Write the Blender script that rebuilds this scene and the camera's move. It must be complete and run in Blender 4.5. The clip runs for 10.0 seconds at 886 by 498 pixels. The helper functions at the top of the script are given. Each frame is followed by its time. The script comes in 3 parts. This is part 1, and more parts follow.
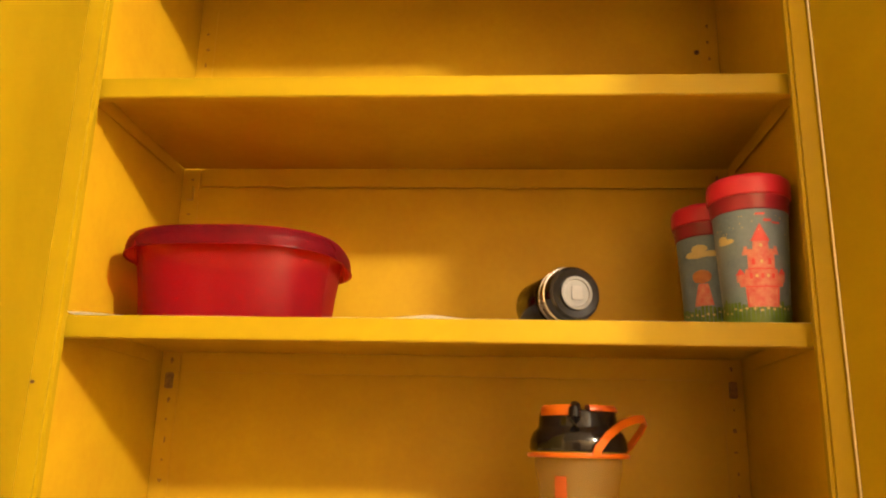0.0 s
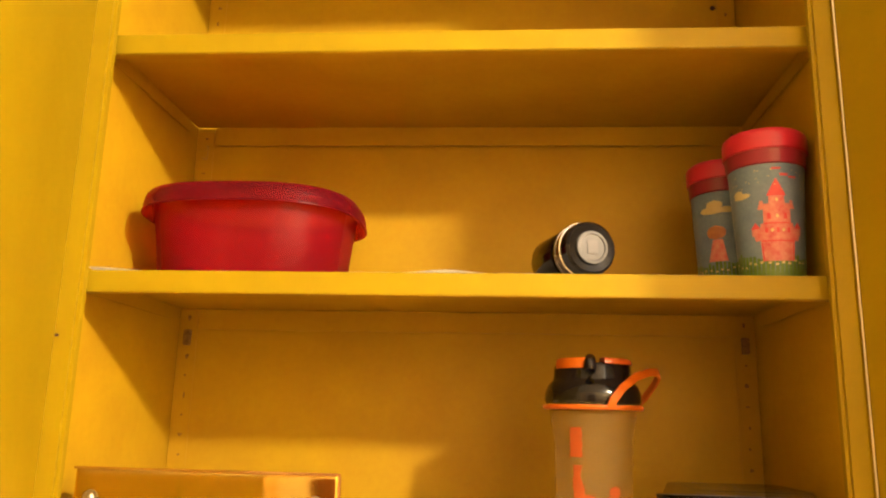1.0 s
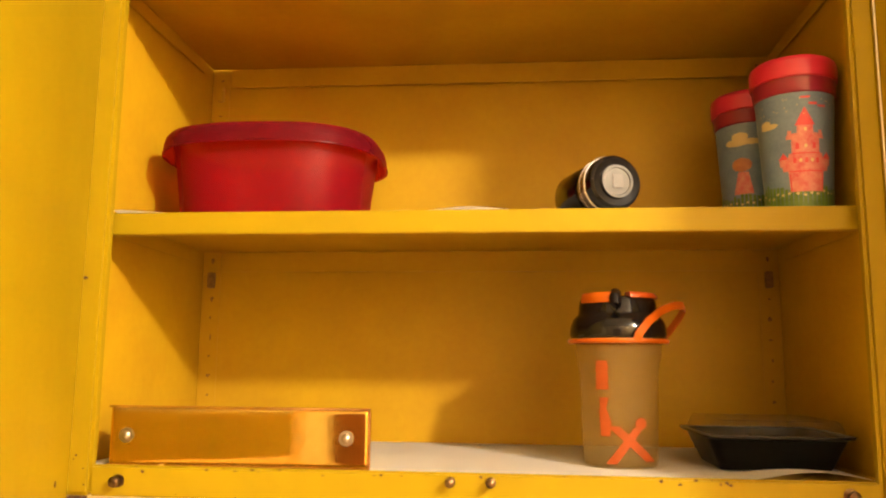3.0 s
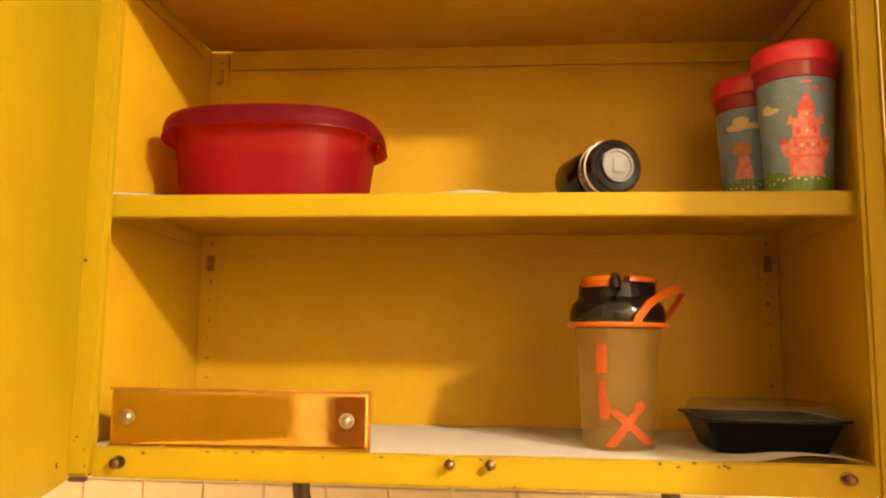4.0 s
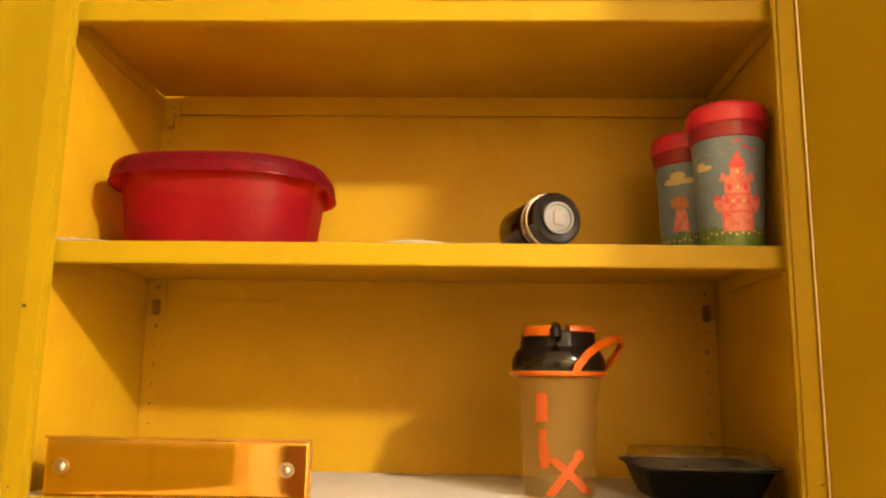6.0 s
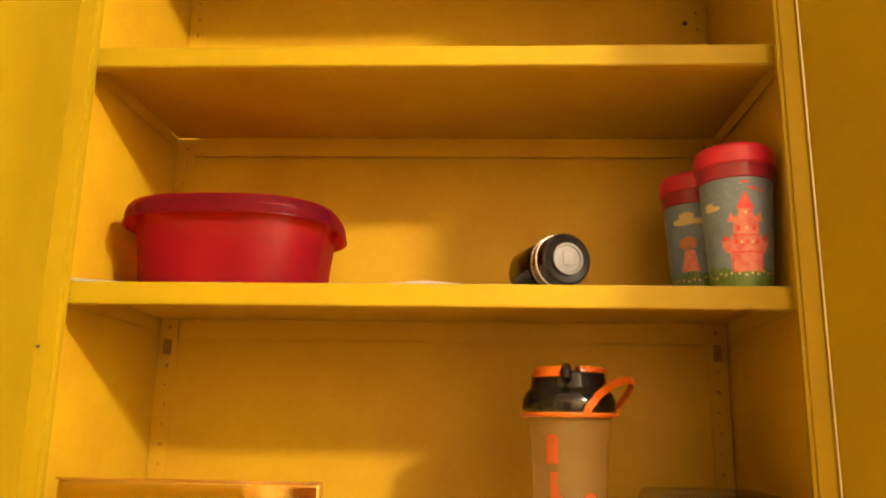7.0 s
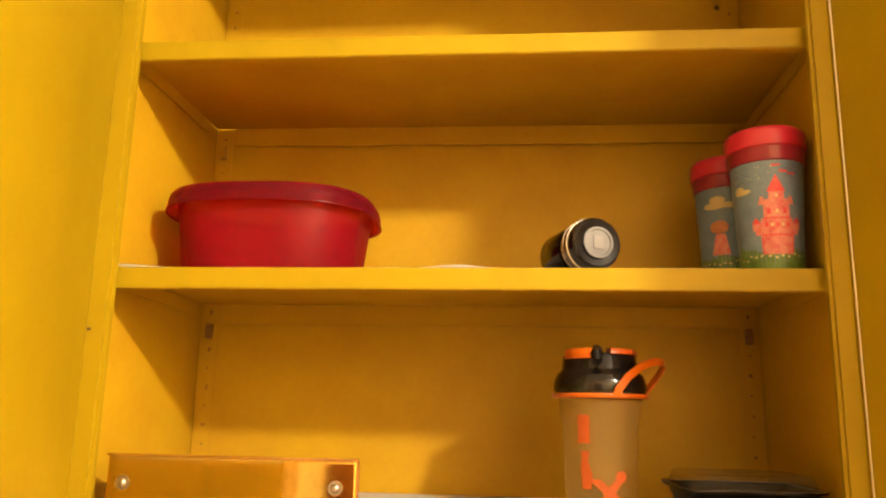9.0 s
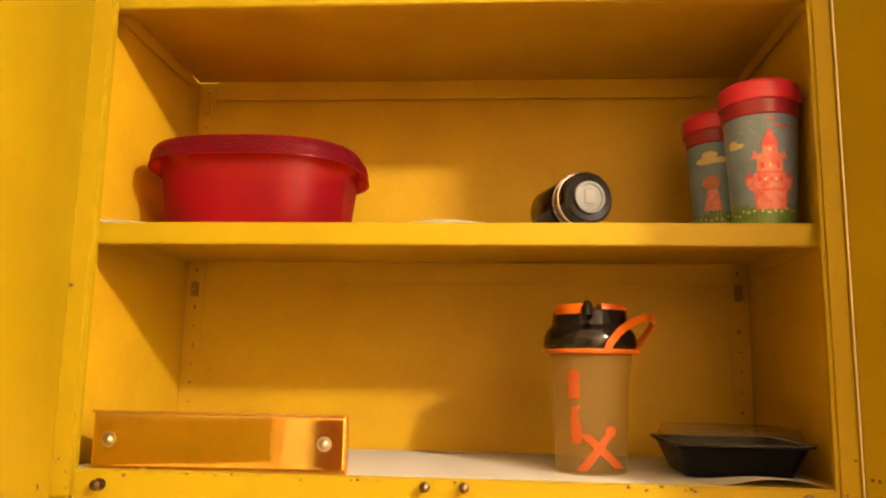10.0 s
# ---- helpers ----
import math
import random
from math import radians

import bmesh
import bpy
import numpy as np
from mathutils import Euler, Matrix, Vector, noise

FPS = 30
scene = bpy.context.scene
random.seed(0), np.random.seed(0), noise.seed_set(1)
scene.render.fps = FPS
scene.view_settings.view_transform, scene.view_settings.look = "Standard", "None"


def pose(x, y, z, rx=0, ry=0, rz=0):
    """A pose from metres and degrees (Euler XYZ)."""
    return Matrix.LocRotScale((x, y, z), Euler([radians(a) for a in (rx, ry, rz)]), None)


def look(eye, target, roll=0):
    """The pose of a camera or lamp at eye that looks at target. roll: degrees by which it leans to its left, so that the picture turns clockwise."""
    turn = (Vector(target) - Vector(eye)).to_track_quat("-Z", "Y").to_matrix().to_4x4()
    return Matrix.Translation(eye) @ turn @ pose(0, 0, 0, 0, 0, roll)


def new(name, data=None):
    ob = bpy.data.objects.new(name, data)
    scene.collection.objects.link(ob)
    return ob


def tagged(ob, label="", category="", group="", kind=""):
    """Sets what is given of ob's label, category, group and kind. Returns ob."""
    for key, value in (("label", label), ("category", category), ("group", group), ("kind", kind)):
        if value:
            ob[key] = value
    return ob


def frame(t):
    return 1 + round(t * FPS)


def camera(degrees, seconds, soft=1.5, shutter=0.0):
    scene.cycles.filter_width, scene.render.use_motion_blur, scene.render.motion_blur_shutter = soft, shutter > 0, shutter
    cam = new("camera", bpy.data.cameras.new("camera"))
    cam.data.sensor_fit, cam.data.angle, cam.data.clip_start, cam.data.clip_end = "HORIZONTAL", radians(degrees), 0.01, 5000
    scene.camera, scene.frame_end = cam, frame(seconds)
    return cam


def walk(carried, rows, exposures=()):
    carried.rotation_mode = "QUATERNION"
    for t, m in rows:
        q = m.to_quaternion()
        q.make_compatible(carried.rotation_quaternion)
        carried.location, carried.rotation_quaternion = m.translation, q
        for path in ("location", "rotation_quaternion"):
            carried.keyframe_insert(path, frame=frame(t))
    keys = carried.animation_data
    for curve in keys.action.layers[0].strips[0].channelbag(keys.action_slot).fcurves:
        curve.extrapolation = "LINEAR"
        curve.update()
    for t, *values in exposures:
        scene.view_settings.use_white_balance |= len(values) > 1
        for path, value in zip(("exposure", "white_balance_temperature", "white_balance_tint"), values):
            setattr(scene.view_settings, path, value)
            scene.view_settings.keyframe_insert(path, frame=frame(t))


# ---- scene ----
cam = camera(59.2, 10.0, soft=2.1)
PATH = [
    (0, (0.065, -0.681, 1.583), (-0.084, 1.247, 2.095), 1.4),
    (0.5, (0.06, -0.681, 1.577), (-0.101, 1.257, 2.044), 1.4),
    (1, (0.057, -0.684, 1.571), (-0.11, 1.262, 2.0), 1.4),
    (1.5, (0.053, -0.684, 1.57), (-0.107, 1.272, 1.952), 1.2),
    (2, (0.051, -0.681, 1.57), (-0.117, 1.286, 1.889), 0.6),
    (2.5, (0.049, -0.678, 1.569), (-0.112, 1.293, 1.862), 0.2),
    (2.7, (0.048, -0.68, 1.565), (-0.135, 1.289, 1.863), 0.2),
    (3.8, (0.041, -0.683, 1.563), (-0.166, 1.29, 1.817), 0.7),
    (4, (0.042, -0.682, 1.563), (-0.146, 1.293, 1.814), 0.7),
    (4.5, (0.045, -0.685, 1.566), (-0.084, 1.296, 1.807), 0.8),
    (5, (0.053, -0.689, 1.564), (-0.038, 1.294, 1.81), 1.0),
    (5.5, (0.058, -0.691, 1.567), (-0.023, 1.285, 1.86), 0.9),
    (7, (0.057, -0.699, 1.574), (-0.054, 1.248, 2.016), 1.0),
    (7.5, (0.057, -0.702, 1.57), (-0.065, 1.239, 2.036), 1.1),
    (8, (0.057, -0.705, 1.569), (-0.096, 1.233, 2.038), 1.2),
    (8.5, (0.058, -0.71, 1.569), (-0.123, 1.235, 2.0), 1.0),
    (9, (0.059, -0.715, 1.565), (-0.137, 1.231, 1.981), 1.2),
    (9.5, (0.057, -0.711, 1.564), (-0.132, 1.247, 1.928), 1.2),
    (10, (0.055, -0.703, 1.561), (-0.106, 1.265, 1.881), 1.0),
]
walk(cam, [(t, look(eye, target, roll)) for t, eye, target, roll in PATH])

# ---- world, sun, large lights ----
world = bpy.data.worlds.new("world")
scene.world = world
world.use_nodes = True
world.node_tree.nodes["Background"].inputs["Color"].default_value = (1.0, 0.8, 0.55, 1)
world.node_tree.nodes["Background"].inputs["Strength"].default_value = 0.02

LAMP = (1.19, -1.34, 2.42)
bulb = bpy.data.lights.new("ceiling_bulb", "POINT")
bulb.energy, bulb.color, bulb.shadow_soft_size = 278.0, (1.0, 0.80, 0.57), 0.05
new("ceiling_bulb", bulb).location = LAMP


# ---- materials ----
def material(name, color, rough=0.5, metal=0.0, second=None, scale=8.0, grain=90.0, bump=0.05, rough_var=0.08, coat=0.0):
    """A principled material with colour varied at two scales and a fine relief."""
    m = bpy.data.materials.new(name)
    m.use_nodes = True
    n, l = m.node_tree.nodes, m.node_tree.links
    b = n["Principled BSDF"]
    b.inputs["Metallic"].default_value = metal
    b.inputs["Coat Weight"].default_value = coat
    tc = n.new("ShaderNodeTexCoord")
    big = n.new("ShaderNodeTexNoise")
    big.inputs["Scale"].default_value, big.inputs["Detail"].default_value = scale, 5
    fine = n.new("ShaderNodeTexNoise")
    fine.inputs["Scale"].default_value, fine.inputs["Detail"].default_value = grain, 3
    l.new(tc.outputs["Object"], big.inputs["Vector"])
    l.new(tc.outputs["Object"], fine.inputs["Vector"])
    add = n.new("ShaderNodeMath")
    add.operation = "MULTIPLY_ADD"
    l.new(fine.outputs["Fac"], add.inputs[0])
    add.inputs[1].default_value = 0.35
    l.new(big.outputs["Fac"], add.inputs[2])
    ramp = n.new("ShaderNodeMapRange")
    ramp.inputs["From Min"].default_value, ramp.inputs["From Max"].default_value = 0.45, 0.9
    l.new(add.outputs[0], ramp.inputs["Value"])
    mix = n.new("ShaderNodeMix")
    mix.data_type = "RGBA"
    second = second or tuple(c * 0.85 for c in color)
    mix.inputs[6].default_value, mix.inputs[7].default_value = (*color, 1), (*second, 1)
    l.new(ramp.outputs["Result"], mix.inputs[0])
    l.new(mix.outputs[2], b.inputs["Base Color"])
    rr = n.new("ShaderNodeMapRange")
    rr.inputs["To Min"].default_value, rr.inputs["To Max"].default_value = max(0.02, rough - rough_var), rough + rough_var
    l.new(big.outputs["Fac"], rr.inputs["Value"])
    l.new(rr.outputs["Result"], b.inputs["Roughness"])
    if bump:
        bn = n.new("ShaderNodeBump")
        bn.inputs["Strength"].default_value, bn.inputs["Distance"].default_value = bump, 0.002
        l.new(add.outputs[0], bn.inputs["Height"])
        l.new(bn.outputs["Normal"], b.inputs["Normal"])
    return m


def translucent(name, color, through_part, clear=0.0, rough=0.25, second=None, tint=None):
    """Plastic that lets light through: gloss over diffuse and translucent, with a clear share."""
    m = material(name, color, rough, second=second, bump=0.03)
    n, l = m.node_tree.nodes, m.node_tree.links
    b, out = n["Principled BSDF"], n["Material Output"]
    tr = n.new("ShaderNodeBsdfTranslucent")
    tr.inputs["Color"].default_value = (*[min(1, c * 1.15) for c in color], 1)
    mx = n.new("ShaderNodeMixShader")
    mx.inputs[0].default_value = through_part
    l.new(b.outputs[0], mx.inputs[1])
    l.new(tr.outputs[0], mx.inputs[2])
    last = mx
    if clear:
        tp = n.new("ShaderNodeBsdfTransparent")
        tp.inputs["Color"].default_value = (*(tint or [0.4 + 0.6 * c for c in color]), 1)
        m2 = n.new("ShaderNodeMixShader")
        m2.inputs[0].default_value = clear
        l.new(mx.outputs[0], m2.inputs[1])
        l.new(tp.outputs[0], m2.inputs[2])
        last = m2
    l.new(last.outputs[0], out.inputs["Surface"])
    return m


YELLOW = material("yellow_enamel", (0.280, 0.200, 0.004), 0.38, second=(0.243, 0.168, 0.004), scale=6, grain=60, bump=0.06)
# Same enamel as outside; the warm bounced light within is put into its colour.
INNER_WARM = material("yellow_enamel_inside_warmed", (0.405, 0.252, 0.007), 0.5, second=(0.350, 0.200, 0.007), scale=10, grain=110, bump=0.05)
GRIME = material("grimy_brown_paint", (0.26, 0.14, 0.015), 0.8, second=(0.12, 0.06, 0.01), scale=220, grain=700)
RUST = material("rust", (0.10, 0.045, 0.02), 0.9, second=(0.03, 0.015, 0.01), scale=300, grain=900)
PAPER = material("shelf_paper", (0.94, 0.92, 0.90), 0.75, second=(0.91, 0.89, 0.86), scale=9, grain=200, bump=0.04)
OLD_STEEL = material("tarnished_steel", (0.16, 0.105, 0.055), 0.34, 1.0, second=(0.06, 0.035, 0.02), scale=260, grain=900)
STEEL = material("bright_steel", (0.42, 0.38, 0.33), 0.36, 1.0, scale=60, grain=400)
CHROME = material("chrome", (0.80, 0.76, 0.70), 0.34, 1.0, scale=40, grain=300, bump=0.02)
SATIN = material("satin_chrome", (0.26, 0.23, 0.20), 0.26, 1.0, scale=40, grain=300, bump=0.02)
GOLD = material("gold_plated_metal", (0.92, 0.67, 0.15), 0.055, 1.0, second=(0.89, 0.64, 0.14), scale=6, grain=40, bump=0.03, rough_var=0.02)
BRUSHED = material("brushed_gold", (0.90, 0.68, 0.22), 0.15, 1.0, scale=12, grain=200, bump=0.0, rough_var=0.01)
COPPER = material("copper_edge", (0.72, 0.46, 0.20), 0.25, 1.0, scale=30)
BLACK = material("black_plastic", (0.006, 0.005, 0.005), 0.14, scale=20, grain=200, bump=0.02)
BLACK_MATT = material("black_tray_plastic", (0.003, 0.003, 0.003), 0.30, scale=20, grain=200, bump=0.03)
GREY_PAD = material("pale_grey_plastic", (0.090, 0.082, 0.070), 0.45, scale=60)
BRONZE = material("dark_polished_metal", (0.22, 0.16, 0.11), 0.26, 1.0, scale=60, grain=300, bump=0.02)
GREY_DISC = material("grey_plastic", (0.066, 0.060, 0.050), 0.45, scale=40, second=(0.048, 0.043, 0.036))
ORANGE = material("orange_plastic", (0.39, 0.085, 0.003), 0.35, second=(0.33, 0.068, 0.003), scale=25)
ORANGE_DARK = material("dark_orange_plastic", (0.34, 0.060, 0.005), 0.35, scale=25)
ORANGE_PRINT = material("orange_print", (0.33, 0.056, 0.004), 0.6, second=(0.26, 0.055, 0.008), scale=120, grain=500)
RED_LID = material("red_plastic", (0.43, 0.013, 0.040), 0.38, second=(0.38, 0.011, 0.036), scale=25)
RED_BOWL = translucent("red_translucent_plastic", (0.27, 0.016, 0.036), 0.62, 0.51, 0.30, second=(0.21, 0.013, 0.034), tint=(0.92, 0.26, 0.18))
# Brighter red for inner faces stands in for light caught inside the bowl.
RED_INSIDE = translucent("red_plastic_inner_face_brightened", (0.60, 0.020, 0.032), 0.30, 0.46, 0.40, tint=(0.97, 0.50, 0.42))
# Base red is raised to stand in for light glowing up onto the shelf.
RED_BASE = translucent("brightened_red_base_plastic", (0.80, 0.020, 0.030), 0.20, 0.0, 0.25)
DARK_RED = translucent("dark_red_plastic", (0.30, 0.02, 0.05), 0.3, 0.0, 0.3)
FROSTED = translucent("frosted_plastic", (0.58, 0.46, 0.21), 0.5, 0.86, 0.35, tint=(0.97, 0.94, 0.86))
CLEAR = translucent("clear_plastic", (0.17, 0.165, 0.15), 0.3, 0.85, 0.10, tint=(0.92, 0.92, 0.90))
SLEEVE = material("blue_print", (0.170, 0.245, 0.365), 0.34, second=(0.105, 0.160, 0.255), scale=30, grain=300)
PINK = material("pink_print", (0.46, 0.060, 0.08), 0.4, second=(0.52, 0.22, 0.19), scale=160, grain=500)
RED_PRINT = material("red_print", (0.50, 0.02, 0.045), 0.4, second=(0.54, 0.06, 0.07), scale=90)
GREEN = material("green_print", (0.10, 0.20, 0.03), 0.4, second=(0.05, 0.11, 0.02), scale=120, grain=600)
CREAM = material("cream_print", (0.52, 0.44, 0.23), 0.4, scale=60)
BROWN = material("brown_print", (0.16, 0.06, 0.03), 0.4, scale=60)
TILE = material("white_glazed_tile", (0.66, 0.62, 0.54), 0.15, second=(0.60, 0.55, 0.46), scale=12)
PLASTER = material("cream_plaster", (0.90, 0.78, 0.52), 0.8, second=(0.86, 0.74, 0.48), scale=3, grain=120)
TAN = material("tan_wall_paint", (0.82, 0.67, 0.42), 0.7, second=(0.78, 0.63, 0.39), scale=3, grain=120)
FLOORING = material("vinyl_floor", (0.58, 0.41, 0.26), 0.45, second=(0.50, 0.35, 0.21), scale=4)
WHITE_PAINT = material("white_paint", (0.86, 0.84, 0.8), 0.5, scale=5)
DARK_METAL = material("dark_bracket", (0.04, 0.03, 0.025), 0.35, 0.6, scale=40)
TOWEL = material("paper_towel", (0.78, 0.74, 0.68), 0.9, scale=60, grain=500, bump=0.2)
BLUE = material("blue_cloth", (0.03, 0.12, 0.55), 0.8, scale=60, grain=600, bump=0.3)


INNER_WARM.node_tree.nodes["Principled BSDF"].inputs["Specular IOR Level"].default_value = 0.18
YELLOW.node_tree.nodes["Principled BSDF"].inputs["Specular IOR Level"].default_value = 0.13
for m in (BLACK, BLACK_MATT, ORANGE_PRINT, ORANGE, SLEEVE):
    m.node_tree.nodes["Principled BSDF"].inputs["Specular IOR Level"].default_value = 0.3
BLACK_MATT.node_tree.nodes["Principled BSDF"].inputs["Specular IOR Level"].default_value = 0.12


# ---- building helpers ----
def thing(name, at, label, category, turn=(0, 0, 0), group="", kind=""):
    ob = new(name)
    ob.empty_display_size = 0.02
    ob.matrix_world = pose(*at, *turn)
    return tagged(ob, label, category, group, kind)


def part(name, bm, mat, parent=None, label="", at=None, smooth=True):
    """Links a bmesh as one mesh object, in the parent's own axes."""
    me = bpy.data.meshes.new(name)
    bmesh.ops.recalc_face_normals(bm, faces=bm.faces[:])
    bm.to_mesh(me)
    bm.free()
    me.materials.append(mat)
    if smooth:
        me.shade_smooth()
        me.set_sharp_from_angle(angle=radians(35))
    ob = new(name, me)
    if at is not None:
        ob.matrix_basis = at
    if parent is not None:
        ob.parent = parent
    if label:
        ob["label"] = label
    return ob


def box(x0, x1, y0, y1, z0, z1, bevel=0.0008, bm=None):
    bm = bm or bmesh.new()
    made = bmesh.ops.create_cube(bm, size=1.0, matrix=Matrix.Translation(((x0 + x1) / 2, (y0 + y1) / 2, (z0 + z1) / 2)) @ Matrix.Diagonal((x1 - x0, y1 - y0, z1 - z0, 1)))
    if bevel:
        vs = set(made["verts"])
        es = [e for e in bm.edges if e.verts[0] in vs and e.verts[1] in vs]
        bmesh.ops.bevel(bm, geom=es, offset=bevel, segments=2, affect="EDGES")
    return bm


def lathe(profile, seg=48, sx=1.0, sy=1.0, m=None, bm=None):
    """A body of revolution about z from (radius, height) pairs; ends at radius 0 are closed."""
    bm = bm or bmesh.new()
    rings = []
    for r, z in profile:
        if r < 1e-6:
            rings.append([bm.verts.new((0, 0, z))])
        else:
            rings.append([bm.verts.new((r * sx * math.cos(2 * math.pi * i / seg), r * sy * math.sin(2 * math.pi * i / seg), z)) for i in range(seg)])
    for a, b in zip(rings, rings[1:]):
        for i in range(seg):
            j = (i + 1) % seg
            if len(a) == 1 and len(b) == 1:
                continue
            if len(a) == 1:
                bm.faces.new((a[0], b[j], b[i]))
            elif len(b) == 1:
                bm.faces.new((a[i], a[j], b[0]))
            else:
                bm.faces.new((a[i], a[j], b[j], b[i]))
    if m is not None:
        bm.transform(m)
    return bm


def tube(points, radius, sides=10, flat=1.0, bm=None):
    """A bar along points, round or flattened."""
    bm = bm or bmesh.new()
    pts = [Vector(p) for p in points]
    rings, up = [], Vector((0, 0, 1))
    for i, p in enumerate(pts):
        d = (pts[min(i + 1, len(pts) - 1)] - pts[max(i - 1, 0)]).normalized()
        side = d.cross(up)
        side = side.normalized() if side.length > 1e-4 else Vector((1, 0, 0))
        nrm = side.cross(d).normalized()
        rings.append([bm.verts.new(p + side * radius * math.cos(a) + nrm * radius * flat * math.sin(a)) for a in [2 * math.pi * k / sides for k in range(sides)]])
    for a, b in zip(rings, rings[1:]):
        for k in range(sides):
            bm.faces.new((a[k], a[(k + 1) % sides], b[(k + 1) % sides], b[k]))
    bm.faces.new(rings[0][::-1])
    bm.faces.new(rings[-1])
    return bm


# ---- the room ----
YW = 0.262                     # face of the wall behind the cabinet
X0, X1, Y0, TOP = -1.5, 1.9, -2.2, 2.53
# Floor, ceiling and three walls are unseen, added to bounce the lamp's light.
tagged(part("floor", box(X0, X1, Y0, YW, -0.05, 0.0, 0), FLOORING), "brown kitchen floor, unseen, added to bounce light", "floor", kind="structure")
tagged(part("ceiling", box(X0, X1, Y0, YW, TOP, TOP + 0.05, 0), WHITE_PAINT), "white ceiling, unseen, added to bounce light", "ceiling", kind="structure")
tagged(part("wall_north", box(X0, X1, YW + 0.006, YW + 0.12, 0, TOP, 0), PLASTER), "cream plaster kitchen wall behind the steel cabinet", "wall", kind="structure")
tagged(part("wall_west", box(X0 - 0.1, X0, Y0, YW + 0.12, 0, TOP, 0), PLASTER), "cream kitchen wall, unseen, added to bounce light", "wall", kind="structure")
tagged(part("wall_east", box(X1, X1 + 0.1, Y0, YW + 0.12, 0, TOP, 0), PLASTER), "cream kitchen wall, unseen, added to bounce light", "wall", kind="structure")
tagged(part("wall_south", box(X0, X1, Y0 - 0.1, Y0, 0, TOP, 0), TAN), "tan wall opposite the cabinet, unseen, added to bounce light", "wall", kind="structure")
# Unseen door and casing, added for dark and pale reflections in the gold box.
tagged(part("reflected_door", box(-0.59, 0.16, Y0, Y0 + 0.03, 0, 2.03, 0.004), BROWN), "dark brown door, unseen, added for the dark reflection in the gold box", "door", kind="structure")
for name, x0, x1, z0, z1 in (("trim", -0.70, -0.595, 0, 2.12), ("trim", 0.165, 0.27, 0, 2.12), ("trim", -0.594, 0.164, 2.035, 2.12)):
    tagged(part(name, box(x0, x1, Y0, Y0 + 0.02, z0, z1, 0.003), WHITE_PAINT), "white door casing, unseen, added for the pale reflection in the gold box", "trim", kind="structure")

lamp = thing("ceiling_lamp", (LAMP[0], LAMP[1], TOP), "small ceiling lamp with a warm bare bulb", "lamp")
part("rose", lathe([(0, 0), (0.06, 0), (0.06, -0.012), (0.03, -0.02), (0, -0.02)], 32), WHITE_PAINT, lamp)
part("socket", lathe([(0, -0.02), (0.02, -0.02), (0.022, -0.04), (0, -0.04)], 24), WHITE_PAINT, lamp)

# ---- the steel wall cabinet ----
ZB, ZT = 1.448, 2.210          # underside and top
XI, XS = 0.3455, 0.326         # inside of the right side sheet, inner edge of the stiles
XL = 0.3500                    # inside of the left side sheet
YF, YS, YB = -0.020, -0.007, 0.255   # front of the face, back of the folded stiles, back sheet
cab = thing("wall_cabinet", (0, 0.1, ZB), "yellow enamelled steel wall cabinet with both doors open", "cabinet")
OFF = Matrix.Translation((0, -0.1, -ZB))


def cpart(name, bm, mat=YELLOW, label="", parent=None):
    bm.transform(OFF)
    return part(name, bm, mat, parent or cab, label)


for s in (-1, 1):
    xi = XL if s < 0 else XI
    a, b = sorted((s * xi, s * (xi + 0.0015)))
    cpart("side_panel", box(a, b, YF + 0.003, YB + 0.0015, ZB + 0.001, ZT, 0.0003), INNER_WARM)
    a, b = sorted((s * XS, s * (xi + 0.0018)))
    st = box(a, b, YF, YS, ZB, ZT, 0.0032)
    cpart("stile", st)
cpart("back_panel", box(-XL - 0.0012, XI + 0.0012, YB + 0.0003, YB + 0.0020, ZB + 0.004, ZT, 0), INNER_WARM)
cpart("top_panel", box(-XL, XI, YS, YB, ZT - 0.002, ZT - 0.0005, 0), INNER_WARM)
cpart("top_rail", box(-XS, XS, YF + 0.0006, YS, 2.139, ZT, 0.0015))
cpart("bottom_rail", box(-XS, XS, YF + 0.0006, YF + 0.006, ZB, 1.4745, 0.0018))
cpart("bottom_panel", box(-XL, XI, YF + 0.006, YB, 1.4690, 1.4705, 0), INNER_WARM)
cpart("bottom_back_flange", box(-XL, XI, YB - 0.012, YB, ZB + 0.004, 1.4688, 0.0005), INNER_WARM)


def shelf(zt, tilt):
    """A pan of folded sheet steel with lips all round and a return along the front."""
    h, x, xl = 0.0205, XI - 0.002, XL - 0.002
    lean = Matrix.Translation((0, 0, zt)) @ Matrix.Rotation(tilt, 4, "Y") @ Matrix.Translation((0, 0, -zt))
    pieces = [("front_lip", (-xl, x, 0, 0.0016, zt - h, zt + 0.0001, 0.0007)),
              ("front_return", (-xl, x, 0.0017, 0.012, zt - h, zt - h + 0.0012, 0.0003)),
              ("rear_lip", (-xl + 0.026, x - 0.020, 0.2475, 0.249, zt - h - 0.006, zt - 0.0017, 0.0004)),
              ("side_lip", (-xl, -xl + 0.0015, 0.0125, 0.222, zt - h + 0.003, zt - 0.0017, 0.0003)),
              ("side_lip", (x - 0.0015, x, 0.0125, 0.222, zt - h + 0.003, zt - 0.0017, 0.0003))]
    deck = box(-xl, x, 0.0017, 0.249, zt - 0.0016, zt, 0.0005)
    deck.transform(lean)
    deck = cpart("shelf", deck, INNER_WARM)
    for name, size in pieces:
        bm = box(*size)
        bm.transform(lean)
        cpart(name, bm, YELLOW if name == "front_lip" else INNER_WARM, parent=deck)
    return deck


shelf(1.700, 0.0)
shelf(1.9365, 0.0045)

